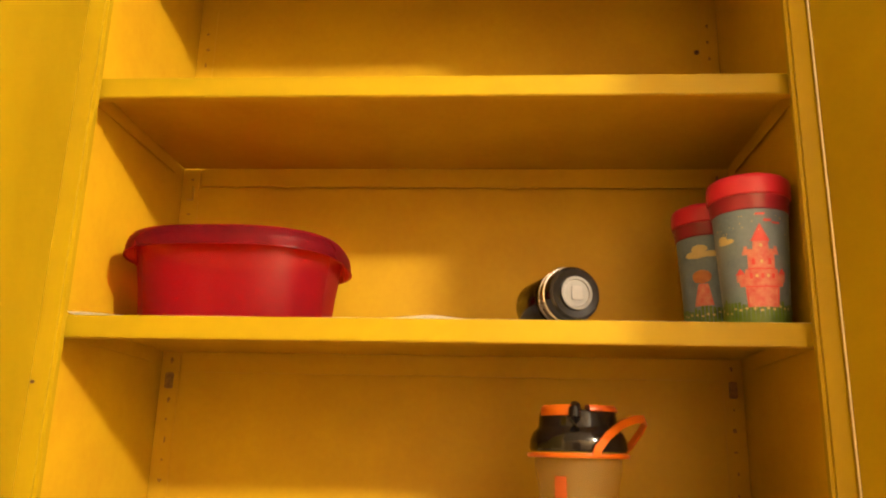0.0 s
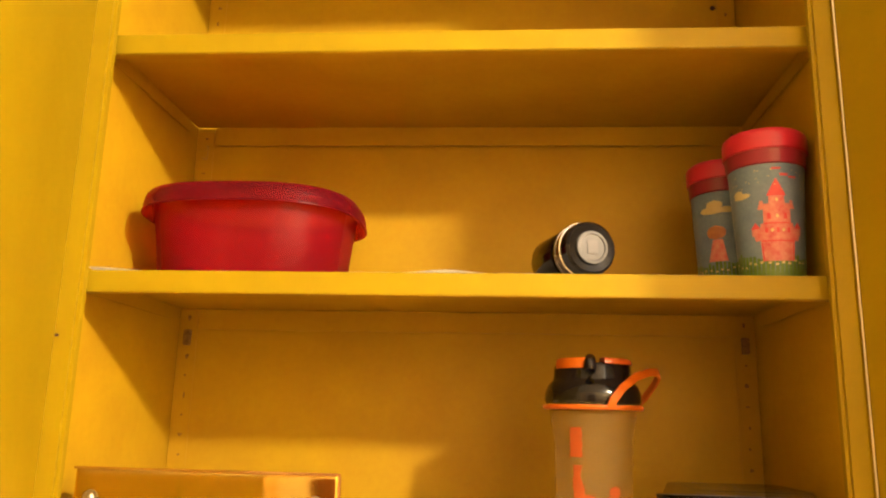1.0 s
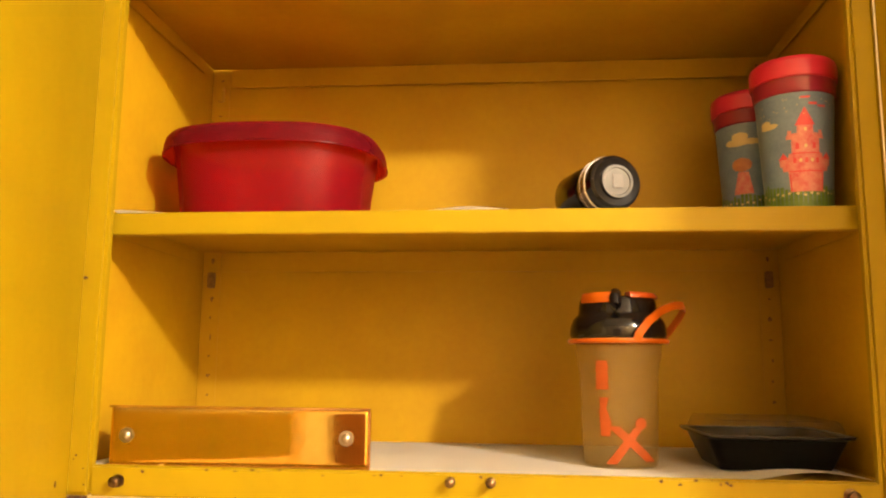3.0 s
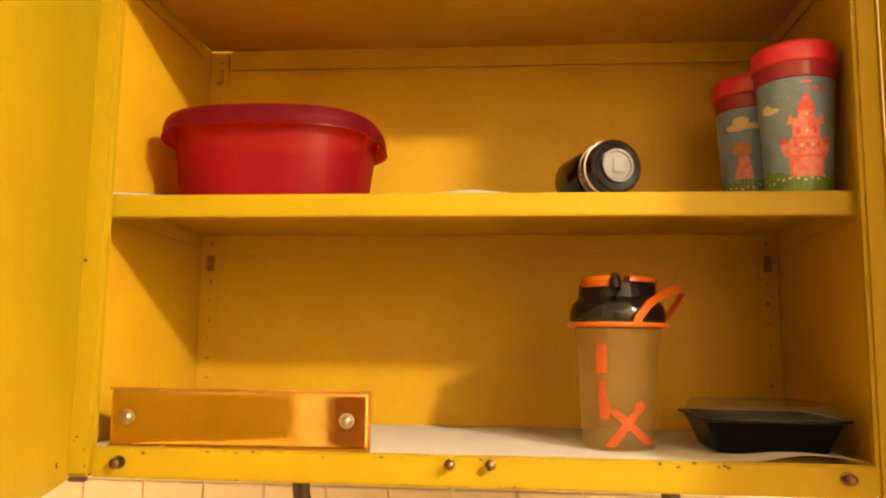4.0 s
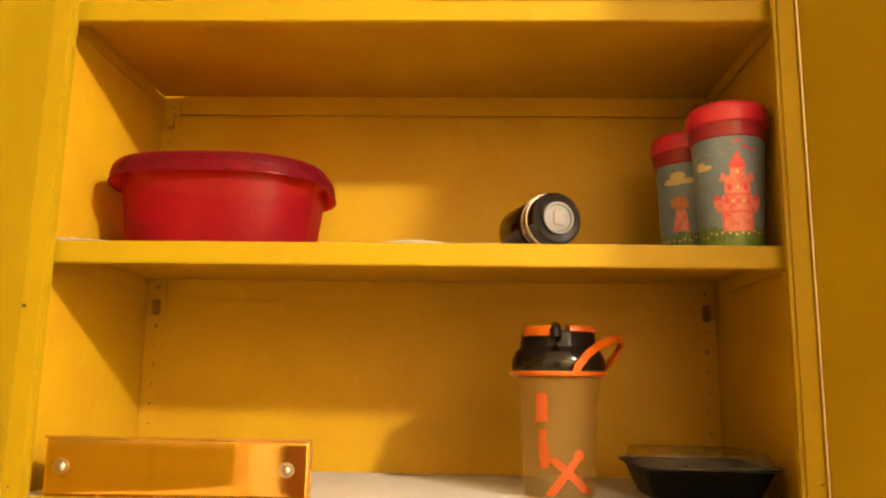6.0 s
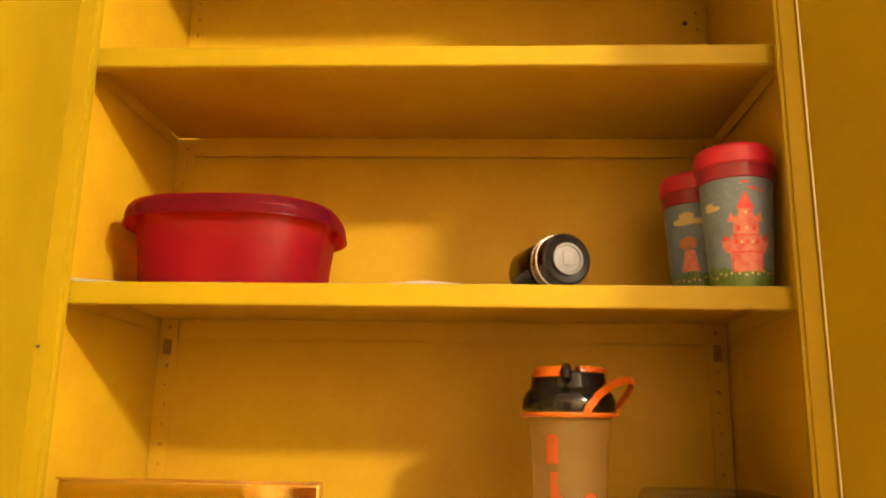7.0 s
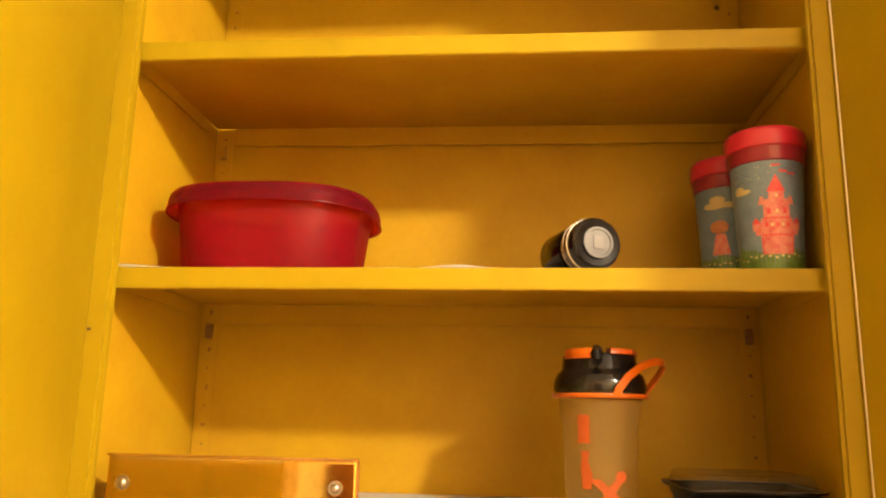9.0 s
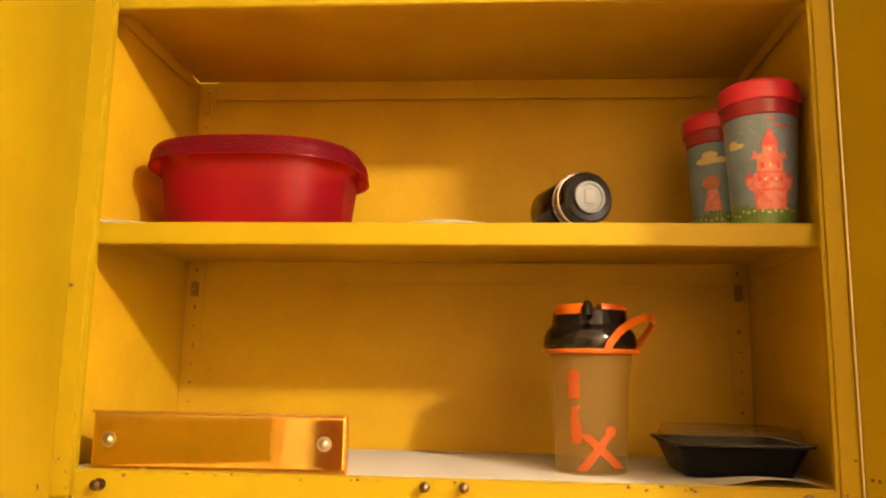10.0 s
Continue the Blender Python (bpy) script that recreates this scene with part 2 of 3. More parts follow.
# notched shelf standards in the back corners
spots = random.Random(11)
for s in (-1, 1):
    xi = XL if s < 0 else XI
    bm = bmesh.new()
    a, b = sorted((s * (xi - 0.0004), s * (xi - 0.024)))
    box(a, b, YB - 0.0016, YB - 0.0002, 1.4707, 2.17, 0.0006, bm)
    std = cpart("shelf_standard", bm, INNER_WARM)
    for i in range(28):
        z = 1.50 + 0.0235 * i
        c = s * (xi - 0.0135) + 0.0007 * math.sin(i * 2.3 + s)
        w, h = spots.uniform(0.0012, 0.0034), spots.uniform(0.0012, 0.0048)
        bm = bmesh.new()
        ring = [bm.verts.new((c + w * spots.uniform(0.5, 1.2) * math.cos(k * math.pi / 5), YB - 0.0018, z + h * spots.uniform(0.5, 1.2) * math.sin(k * math.pi / 5))) for k in range(10)]
        bm.faces.new(ring)
        bm.transform(OFF)
        part("slot", bm, GRIME, std)
    for z in (1.66, 1.90):
        bm = bmesh.new()
        c = s * (xi - 0.0135)
        box(c - 0.004, c + 0.004, YB - 0.010, YB - 0.0017, z - 0.006, z + 0.013, 0.001, bm)
        cpart("shelf_clip", bm, GRIME if z < 1.7 else INNER_WARM, "grimy steel shelf clip" if z < 1.7 else "painted steel shelf clip")


def make_door(side, angle, gap):
    w, z0, z1 = 0.340, ZB - 0.003, 2.213
    bm = bmesh.new()
    # inner face at local y = 0, body towards +y; x from the hinge outwards
    box(0.0, w, 0.0, 0.0180, z0 - ZB, z1 - ZB, 0.0014, bm)
    if side < 0:
        m = pose(-0.3445, YF - gap - 0.1, 0) @ pose(0, 0, 0, 0, 0, -angle)
    else:
        bm.transform(Matrix.Diagonal((-1, 1, 1, 1)))
        bmesh.ops.reverse_faces(bm, faces=bm.faces[:])
        m = pose(0.3455, YF - gap - 0.1, 0) @ pose(0, 0, 0, 0, 0, angle)
    # shut: the inner face looks at the cabinet (+y), the body in front of it
    bm.transform(Matrix.Diagonal((1, -1, 1, 1)))
    bmesh.ops.reverse_faces(bm, faces=bm.faces[:])
    return part("door", bm, YELLOW, cab, at=m)


door_left = make_door(-1, 72, 0.001)
door_right = make_door(1, 106.0, 0.0004)
for x in (0.012, 0.020):
    bm = lathe([(0, 0), (0.0016, 0), (0.0014, 0.0006), (0, 0.0006)], 10, m=pose(-x, 0.0003, 0.036, -90))
    part("screw_hole", bm, RUST, door_right)
bm = lathe([(0, 0), (0.0016, 0), (0.0014, 0.0006), (0, 0.0006)], 10, sy=1.7, m=pose(0.045, 0.0003, 0.016, -90))
part("screw_hole", bm, RUST, door_left)

# hinges on the stiles
for s in (-1, 1):
    for z in (1.462, 2.18):
        bm = tube([(s * 0.3470, YF - 0.002, z - 0.012), (s * 0.3470, YF - 0.002, z + 0.012)], 0.0022, 10)
        cpart("hinge", bm, RUST, "rusty steel hinge")

# Strip added to block the light coming through the gap at the right door.
bm = box(0.3440, 0.3472, YF - 0.0040, YF - 0.0002, ZB + 0.004, 2.205, 0.0006)
cpart("gap_strip", bm, YELLOW, "painted strip added to close the bright gap beside the door")
# Thin chrome bead added to draw the bright line of light along the hinge.
bm = tube([(0.3448, YF - 0.0046, ZB + 0.006 + 0.745 * k / 12) for k in range(13)], 0.0008, 8)
cpart("bright_line_bead", bm, CHROME, "thin chrome bead added for the bright line at the hinge")

bm = box(-0.3465, -0.332, YF + 0.001, YF + 0.010, ZB - 0.0045, ZB - 0.0002, 0.0008)
cpart("hinge_foot", bm, RUST, "rusted hinge foot")

# pins of the door catches, on the bottom rail
for x, z, r in ((-0.300, 1.4615, 0.0045), (-0.013, 1.4670, 0.0036), (0.0205, 1.4675, 0.0036), (0.303, 1.4640, 0.0045)):
    bm = lathe([(0, 0), (r * 1.25, 0), (r * 1.25, 0.0008), (r * 0.62, 0.0014), (r * 0.6, 0.006), (r, 0.0068), (r, 0.0092), (r * 0.55, 0.0104), (0, 0.0106)], 20, m=pose(x, YF + 0.0006, z, 90))
    cpart("catch_pin", bm, OLD_STEEL, "tarnished steel catch pin")

# chipped paint along the rail and stiles
rng = random.Random(4)
for i in range(34):
    if i < 22:
        x, z, r = rng.uniform(-0.29, 0.27), 1.4733 - rng.random() ** 2 * 0.004, rng.uniform(0.0005, 0.0018)
    elif i < 28:
        x, z, r = rng.uniform(-0.3, 0.3), ZB + rng.uniform(0.0012, 0.003), rng.uniform(0.0004, 0.0012)
    else:
        s = rng.choice((-1, 1))
        x, z, r = s * rng.uniform(0.33, 0.342), rng.uniform(1.455, 1.50), rng.uniform(0.0006, 0.0016)
    y = YF + (0.0006 if i < 28 else 0)
    bm = bmesh.new()
    ring = [bm.verts.new((x + r * rng.uniform(0.6, 1.4) * math.cos(k * math.pi / 4), y - 0.0002, z + r * rng.uniform(0.5, 1.1) * math.sin(k * math.pi / 4))) for k in range(8)]
    bm.faces.new(ring)
    cpart("paint_chip", bm, RUST)
bm = lathe([(0, 0), (0.0035, 0), (0.003, 0.0006), (0, 0.0004)], 12, m=pose(0.3175, YB + 0.0002, 2.098, 90))
cpart("screw_hole", bm, RUST)
bm = lathe([(0, 0), (0.0022, 0), (0.0018, 0.0007), (0, 0.0005)], 12, sy=0.7, m=pose(-0.343, YF, 1.637, 90, 0, 0))
cpart("screw_hole", bm, RUST)

# ---- shelf paper ----
def sheet(name, x0, x1, y0, y1, z, lift, label, nx=70, ny=14):
    bm = bmesh.new()
    t = 0.0004
    grid = [[bm.verts.new((x0 + (x1 - x0) * i / nx, y0 + (y1 - y0) * j / ny, z + lift(x0 + (x1 - x0) * i / nx, j / ny))) for i in range(nx + 1)] for j in range(ny + 1)]
    for j in range(ny):
        for i in range(nx):
            bm.faces.new((grid[j][i], grid[j][i + 1], grid[j + 1][i + 1], grid[j + 1][i]))
    bmesh.ops.solidify(bm, geom=bm.faces[:], thickness=t)
    return tagged(part(name, bm, PAPER), label, "shelf paper")


def bump_at(x, c, w):
    u = (x - c) / w
    return math.cos(u * math.pi / 2) ** 2 if abs(u) < 1 else 0.0


sheet("shelf_paper", -0.338, 0.326, YF + 0.0075, YB - 0.008, 1.4722,
      lambda x, v: 0.0078 * bump_at(x, 0.284, 0.066) * (1 - v) ** 3 + 0.0008 * math.sin(x * 31) ** 2 * (1 - v) + 0.0015 * bump_at(x, -0.33, 0.04) * (1 - v) ** 2,
      "white shelf paper curling up at its front corner")
sheet("shelf_paper", -0.338, 0.338, 0.0060, 0.235, 1.7010,
      lambda x, v: (0.0030 * bump_at(x, -0.335, 0.06) + 0.0032 * bump_at(x, 0.0, 0.040) + 0.0002 * math.sin(x * 23) ** 2) * (1 - v) ** 2,
      "white shelf paper lying on the middle steel shelf")
sheet("shelf_paper", -0.335, 0.338, 0.0130, 0.235, 1.9375,
      lambda x, v: -x * 0.0045 + (0.0030 * bump_at(x, -0.30, 0.12) + 0.0005 * math.sin(x * 27) ** 2) * (1 - v) ** 2,
      "white shelf paper lying on the upper steel shelf")

# ---- middle shelf: red bowl ----
ZM = 1.7012
bowl = thing("plastic_bowl", (-0.219, 0.136, ZM), "oblong red translucent plastic bowl with a rolled rim", "bowl")


def oblong(profile, hx, hy, power, seg=96):
    """Like lathe, round a rounded oblong; profile gives insets from its edge, and heights."""
    bm = bmesh.new()
    rings = []
    for inset, z in profile:
        if inset is None:
            rings.append([bm.verts.new((0, 0, z))])
            continue
        ring = []
        for k in range(seg):
            a = 2 * math.pi * k / seg
            c, q = math.cos(a), math.sin(a)
            r = (abs(c) ** power + abs(q) ** power) ** (-1 / power)
            ring.append(bm.verts.new(((hx - inset) * r * c, (hy - inset) * r * q, z)))
        rings.append(ring)
    for a, b in zip(rings, rings[1:]):
        for k in range(seg):
            n = (k + 1) % seg
            if len(a) == 1:
                bm.faces.new((a[0], b[n], b[k]))
            elif len(b) == 1:
                bm.faces.new((a[k], a[n], b[0]))
            else:
                bm.faces.new((a[k], a[n], b[n], b[k]))
    return bm


part("base", oblong([(None, 0.0012), (0.030, 0.0012), (0.0250, 0.0022), (0.0252, 0.0050), (0.031, 0.003), (None, 0.003)], 0.1175, 0.106, 2.7), RED_BASE, bowl, "thick red base, coloured brighter to throw red light upward")
shell = part("body", oblong([(0.0248, 0.0024), (0.0235, 0.004), (0.0205, 0.012), (0.0170, 0.045), (0.0118, 0.083), (0.0113, 0.0905),
                     (0.0126, 0.0905), (0.0133, 0.083), (0.0185, 0.045), (0.0220, 0.012), (0.0246, 0.0055), (0.0248, 0.0024)], 0.1175, 0.106, 2.7), RED_BOWL, bowl)
# inner faces take the red brightened for the glow inside
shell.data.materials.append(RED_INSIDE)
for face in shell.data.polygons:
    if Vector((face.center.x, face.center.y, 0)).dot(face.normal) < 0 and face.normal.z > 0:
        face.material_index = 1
part("rim", oblong([(0.0125, 0.0895), (0.0120, 0.0950), (0.0098, 0.0972), (0.0062, 0.0966), (0.0032, 0.0925), (0.0014, 0.0855), (0.0010, 0.0785),
                    (0.0, 0.0770), (0.0, 0.0760), (0.0026, 0.0760), (0.0029, 0.0850), (0.0044, 0.0910), (0.0070, 0.0948), (0.0098, 0.0954), (0.0108, 0.0935), (0.0110, 0.0895), (0.0125, 0.0895)], 0.1175, 0.106, 2.7), RED_BOWL, bowl)

# ---- middle shelf: jar lying on its side ----
jar = thing("clip_jar", (0.130, 0.016, ZM + 0.0258), "small black jar with a chrome band lying on its side", "jar", turn=(90, 0, 26))
jar.matrix_world = look((0.133, 0.018, ZM + 0.0268), (0.265, -0.33, ZM + 0.0268)) @ Matrix.Scale(1.04, 4)
# jar's own axis z runs from the face backwards
part("base", lathe([(0, 0), (0.0150, 0.0), (0.0152, 0.0012), (0.0215, 0.0008), (0.0238, 0.0030), (0.0247, 0.008), (0.0247, 0.0128), (0.0229, 0.0129), (0, 0.0129)], 48), BLACK, jar)
part("disc", lathe([(0, -0.0004), (0.0118, -0.0004), (0.0124, -0.0014), (0.0146, -0.0014), (0.0150, 0.0006), (0, 0.0007)], 40), GREY_DISC, jar, "grey plastic disc with a moulded ring")
part("pad", box(-0.0052, 0.0052, -0.0062, 0.0062, -0.0015, -0.0005, 0.0006), GREY_PAD, jar, "pale square in the disc")
for z in (0.0130, 0.0222):
    part("band", lathe([(0.0240, z), (0.0256, z + 0.0004), (0.0262, z + 0.0014), (0.0256, z + 0.0026), (0.0240, z + 0.0030), (0.0232, z + 0.0015), (0.0240, z)], 48), SATIN, jar, "chrome ring")
part("collar", lathe([(0.0226, 0.0125), (0.0246, 0.0162), (0.0254, 0.0180), (0.0254, 0.0205), (0.0246, 0.0220), (0.0244, 0.0258), (0.0226, 0.0340), (0, 0.0340), (0, 0.0125), (0.0226, 0.0125)], 48), BRONZE, jar, "polished dark metal collar")
part("body", lathe([(0, 0.0352), (0.0235, 0.0352), (0.0246, 0.038), (0.0246, 0.078), (0.0225, 0.084), (0, 0.0850)], 48), BLACK, jar)
loop = [(-0.0256 + 0.005 * math.sin(a) * -1, 0.010 * math.cos(a) * 0.8 + 0.006, 0.030 + 0.009 * math.sin(a)) for a in [k * math.pi / 8 for k in range(17)]]
part("wire_clip", tube(loop, 0.0011, 8), CHROME, jar, "bent wire clip")


# ---- middle shelf: tumblers with printed sleeves ----
def wrap(pieces, r_of, a0, lift, bm=None):
    """Flat shapes laid on a tapered wall. Each piece is (x0, x1 at its foot, x2, x3 at its head, z0, z1), x along the wall in metres."""
    bm = bm or bmesh.new()
    for xa, xb, xc, xd, z0, z1 in pieces:
        n = max(2, int(max(xb - xa, xd - xc) / 0.0025) + 1)
        rows = max(1, int(max(abs(xc - xa), abs(xd - xb), z1 - z0) / 0.005))
        grid = []
        for j in range(rows + 1):
            g = j / rows
            z, xl, xr = z0 + (z1 - z0) * g, xa + (xc - xa) * g, xb + (xd - xb) * g
            r = r_of(z)
            grid.append([bm.verts.new(((r + lift) * math.cos(a0 + u / r), (r + lift) * math.sin(a0 + u / r), z)) for u in [xl + (xr - xl) * i / n for i in range(n + 1)]])
        for lo, hi in zip(grid, grid[1:]):
            for i in range(n):
                bm.faces.new((lo[i], lo[i + 1], hi[i + 1], hi[i]))
    return bm


def oval(cx, cz, rx, rz, n=7):
    """Strips that make up an oval."""
    out = []
    for k in range(n):
        t0, t1 = -1 + 2 * k / n, -1 + 2 * (k + 1) / n
        w0, w1 = math.sqrt(max(0, 1 - t0 * t0)) * rx, math.sqrt(max(0, 1 - t1 * t1)) * rx
        out.append((cx - w0, cx + w0, cx - w1, cx + w1, cz + t0 * rz, cz + t1 * rz))
    return out


def tumbler(at, face, picture, label):
    """A tapered cup with a red lid; face is the angle of the picture's middle."""
    t = thing("tumbler", at, label, "cup", group="tumblers")
    r0, r1, h = 0.0305, 0.0375, 0.130
    rr = lambda z: r0 + (r1 - r0) * z / h
    part("cup", lathe([(0, 0.0), (r0 - 0.002, 0.0), (r0, 0.002), (rr(0.1160), 0.1160), (0, 0.1160)], 48), SLEEVE, t, "pale blue printed sleeve")
    part("collar", lathe([(rr(0.115), 0.1162), (rr(0.115) + 0.0014, 0.117), (rr(0.13) + 0.0014, 0.1310), (0, 0.1310)], 48), DARK_RED, t, "dark red collar")
    part("lid", lathe([(0, 0.1312), (0.0398, 0.1312), (0.0410, 0.1325), (0.0412, 0.1470), (0.0400, 0.1505), (0.0370, 0.1530), (0.020, 0.1540), (0, 0.1542)], 56), RED_LID, t, "bright red lid")
    rng = random.Random(7)
    up = 0.004 if picture == "castle" else 0.015
    grass = []
    for k in range(46):
        u = -math.pi * r0 + 2 * math.pi * r0 * k / 46
        grass.append((u, u + 0.0043, u + 0.0006, u + 0.0037, 0.0015, 0.019 + up + rng.uniform(0, 0.004) + 0.003 * math.sin(k * 0.6)))
    part("grass_band", wrap(grass, rr, face, 0.0003), GREEN, t, "green printed band")
    dots = []
    for k in range(16):
        dots += oval(-0.045 + k * 0.006 + rng.uniform(-0.001, 0.001), rng.uniform(0.010, 0.016) + up, 0.0016, 0.0013, 4)
    part("flower_dots", wrap(dots, rr, face, 0.0006), CREAM, t, "small cream dots")
    if picture == "castle":
        castle = [(-0.0145, 0.0145, -0.0160, 0.0160, 0.019, 0.039), (-0.0205, 0.0205, -0.0215, 0.0215, 0.039, 0.044), (-0.0170, 0.0170, -0.0150, 0.0150, 0.044, 0.056),
                  (-0.0125, 0.0125, -0.0125, 0.0125, 0.056, 0.070), (-0.0175, 0.0175, -0.0160, 0.0160, 0.070, 0.0755), (-0.0075, 0.0075, -0.0070, 0.0070, 0.0755, 0.083)]
        castle += [(x - 0.0035, x + 0.0035, x - 0.0040, x + 0.0040, 0.044, 0.051) for x in (-0.0200, 0.0200)]
        castle += [(x - 0.0016, x + 0.0016, x - 0.0016, x + 0.0016, 0.0755, 0.0785) for x in (-0.0140, 0.0140)]
        part("castle_print", wrap(castle, rr, face, 0.0006), PINK, t, "pink castle shape")
        roofs = [(-0.0090, 0.0090, -0.0003, 0.0003, 0.083, 0.1005)] + [(x - 0.0046, x + 0.0046, x - 0.0003, x + 0.0003, 0.051, 0.0570) for x in (-0.0200, 0.0200)]
        roofs += [(x - 0.0017, x + 0.0017, x - 0.0012, x + 0.0012, 0.060, 0.0660) for x in (-0.0075, 0.0075)] + [(x - 0.0014, x + 0.0014, x - 0.0014, x + 0.0014, 0.0465, 0.0515) for x in (-0.0100, 0.0, 0.0100)]
        roofs += [(-0.0150, 0.0150, -0.0152, 0.0152, 0.0380, 0.0393), (-0.0125, 0.0125, -0.0125, 0.0125, 0.0555, 0.0567), (-0.0140, -0.0128, -0.0150, -0.0138, 0.020, 0.037), (0.0128, 0.0140, 0.0138, 0.0150, 0.020, 0.037)]
        part("roof_print", wrap(roofs, rr, face, 0.0009), RED_PRINT, t, "red roofs and windows")
        bars = [(-0.004, 0.005, -0.003, 0.006, 0.1095, 0.1115), (0.004, 0.012, 0.004, 0.012, 0.1030, 0.1055), (0.0125, 0.021, 0.0125, 0.021, 0.1010, 0.1030)]
        part("lettering_bars", wrap(bars, rr, face, 0.0006), RED_PRINT, t, "red bars of small lettering")
        lights = []
        for x, z in ((-0.005, 0.049), (0.005, 0.049), (0.0, 0.063), (0.0, 0.079)):
            lights += oval(x, z, 0.0014, 0.0019, 5)
        for k in range(22):
            lights += oval(rng.uniform(-0.045, 0.030), rng.uniform(0.088, 0.112), 0.0006, 0.0006, 3)
        part("light_dots", wrap(lights, rr, face, 0.0011), CREAM, t, "small cream windows and stars")
        cl = oval(-0.034, 0.086, 0.010, 0.003) + oval(-0.038, 0.089, 0.006, 0.004)
        part("cloud_print", wrap(cl, rr, face, 0.0006), CREAM, t, "cream cloud")
    else:
        cl = oval(-0.004, 0.095, 0.014, 0.0045) + oval(-0.001, 0.101, 0.009, 0.005) + oval(0.011, 0.095, 0.011, 0.0035)
        part("cloud_print", wrap(cl, rr, face, 0.0006), CREAM, t, "cream cloud")
        part("pink_print", wrap([(-0.0105, 0.0105, -0.0045, 0.0060, 0.038, 0.062)], rr, face, 0.0006), PINK, t, "plain pink shape")
        part("tan_print", wrap(oval(-0.0005, 0.0700, 0.0105, 0.0080), rr, face, 0.0006), COPPER_PRINT, t, "plain tan patch")
    t.scale = (0.942, 0.942, 0.942)
    return t


COPPER_PRINT = material("tan_print", (0.42, 0.16, 0.06), 0.4, second=(0.30, 0.10, 0.05), scale=120)
tumbler((0.3040, 0.058, ZM), radians(-95), "castle", "printed tumbler with a pink castle and red lid")
tumbler((0.2885, 0.146, ZM), radians(-122), "cloud", "printed tumbler with a cream cloud and red lid")

# ---- bottom of the cabinet: shaker bottle ----
ZF = 1.4731
shaker = thing("shaker_bottle", (0.137, 0.072, ZF), "frosted shaker bottle with a black lid and orange trim", "bottle")
prof = [(0.0315, 0.0), (0.0332, 0.0015), (0.0340, 0.006), (0.0350, 0.030), (0.0358, 0.060), (0.0362, 0.080), (0.0372, 0.088), (0.0398, 0.100), (0.0405, 0.112)]
inner = [(r - 0.0014, z + (0.0016 if i == 0 else 0)) for i, (r, z) in enumerate(prof)]
part("cup", lathe([(0, 0.0)] + prof + inner[::-1] + [(0, 0.0016)], 56), FROSTED, shaker)
part("ring", lathe([(0.0432, 0.1105), (0.0462, 0.1108), (0.0470, 0.1125), (0.0462, 0.1145), (0.0425, 0.1148), (0.0425, 0.1105), (0.0432, 0.1105)], 56), ORANGE, shaker, "orange ring under the lid")
part("neck", lathe([(0.0435, 0.1149), (0.0440, 0.1152), (0.0436, 0.1190), (0, 0.1192)], 48), FROSTED, shaker)
part("lid", lathe([(0.0440, 0.1165), (0.0450, 0.1190), (0.0442, 0.1265), (0.0415, 0.1330), (0.0378, 0.1365), (0.0366, 0.1385), (0.0355, 0.1500), (0.0335, 0.1530), (0, 0.1532)], 56), BLACK, shaker, "glossy black screw lid")
for a0, a1, low, mat, lab in ((math.radians(200), math.radians(262), 0.1475, ORANGE, "orange cap segment"), (math.radians(282), math.radians(352), 0.1518, ORANGE_DARK, "dark orange cap segment")):
    bm = bmesh.new()
    n, rings = 14, []
    for k in range(n + 1):
        a = a0 + (a1 - a0) * k / n
        c, s = math.cos(a), math.sin(a)
        rings.append([bm.verts.new((r * c, r * s, z)) for r, z in ((0.022, 0.1535), (0.0364, low), (0.0369, low + 0.001), (0.0366, 0.1545), (0.0346, 0.1572), (0.022, 0.1575))])
    for p, q in zip(rings, rings[1:]):
        for k in range(6):
            bm.faces.new((p[k], p[(k + 1) % 6], q[(k + 1) % 6], q[k]))
    bm.faces.new(rings[0])
    bm.faces.new(rings[-1][::-1])
    part("cap", bm, mat, shaker, lab)
part("spout", tube([(-0.006, -0.0365, 0.134), (-0.006, -0.0372, 0.146), (-0.006, -0.0355, 0.1515), (-0.005, -0.028, 0.1550), (-0.004, -0.014, 0.1545), (-0.003, 0.0, 0.1535)], 0.0056, 14), BLACK, shaker, "raised black flip spout")
knots = [(0.011, -0.0450, 0.1125), (0.013, -0.0465, 0.1190), (0.022, -0.042, 0.1300), (0.036, -0.030, 0.1405), (0.050, -0.014, 0.1460), (0.061, 0.004, 0.1470), (0.0645, 0.014, 0.1445), (0.0610, 0.022, 0.1360), (0.0520, 0.027, 0.1230), (0.0420, 0.025, 0.1130)]
bm = bmesh.new()
fine = [Vector(knots[k]).lerp(Vector(knots[k + 1]), f / 3) for k in range(len(knots) - 1) for f in range(3)] + [Vector(knots[-1])]
rings = []
for k, p in enumerate(fine):
    d = (fine[min(k + 1, len(fine) - 1)] - fine[max(k - 1, 0)]).normalized()
    out = Vector((p.x, p.y, 0)).normalized()
    wide = d.cross(out).normalized() * 0.0036
    thick = wide.cross(d).normalized() * 0.0011
    rings.append([bm.verts.new(p + q) for q in (wide + thick, wide - thick, -wide - thick, -wide + thick)])
for p, q in zip(rings, rings[1:]):
    for k in range(4):
        bm.faces.new((p[k], p[(k + 1) % 4], q[(k + 1) % 4], q[k]))
bm.faces.new(rings[0][::-1])
bm.faces.new(rings[-1])
part("strap", bm, ORANGE, shaker, "orange carrying loop")
rs = lambda z: float(np.interp(z, [p[1] for p in prof], [p[0] for p in prof]))
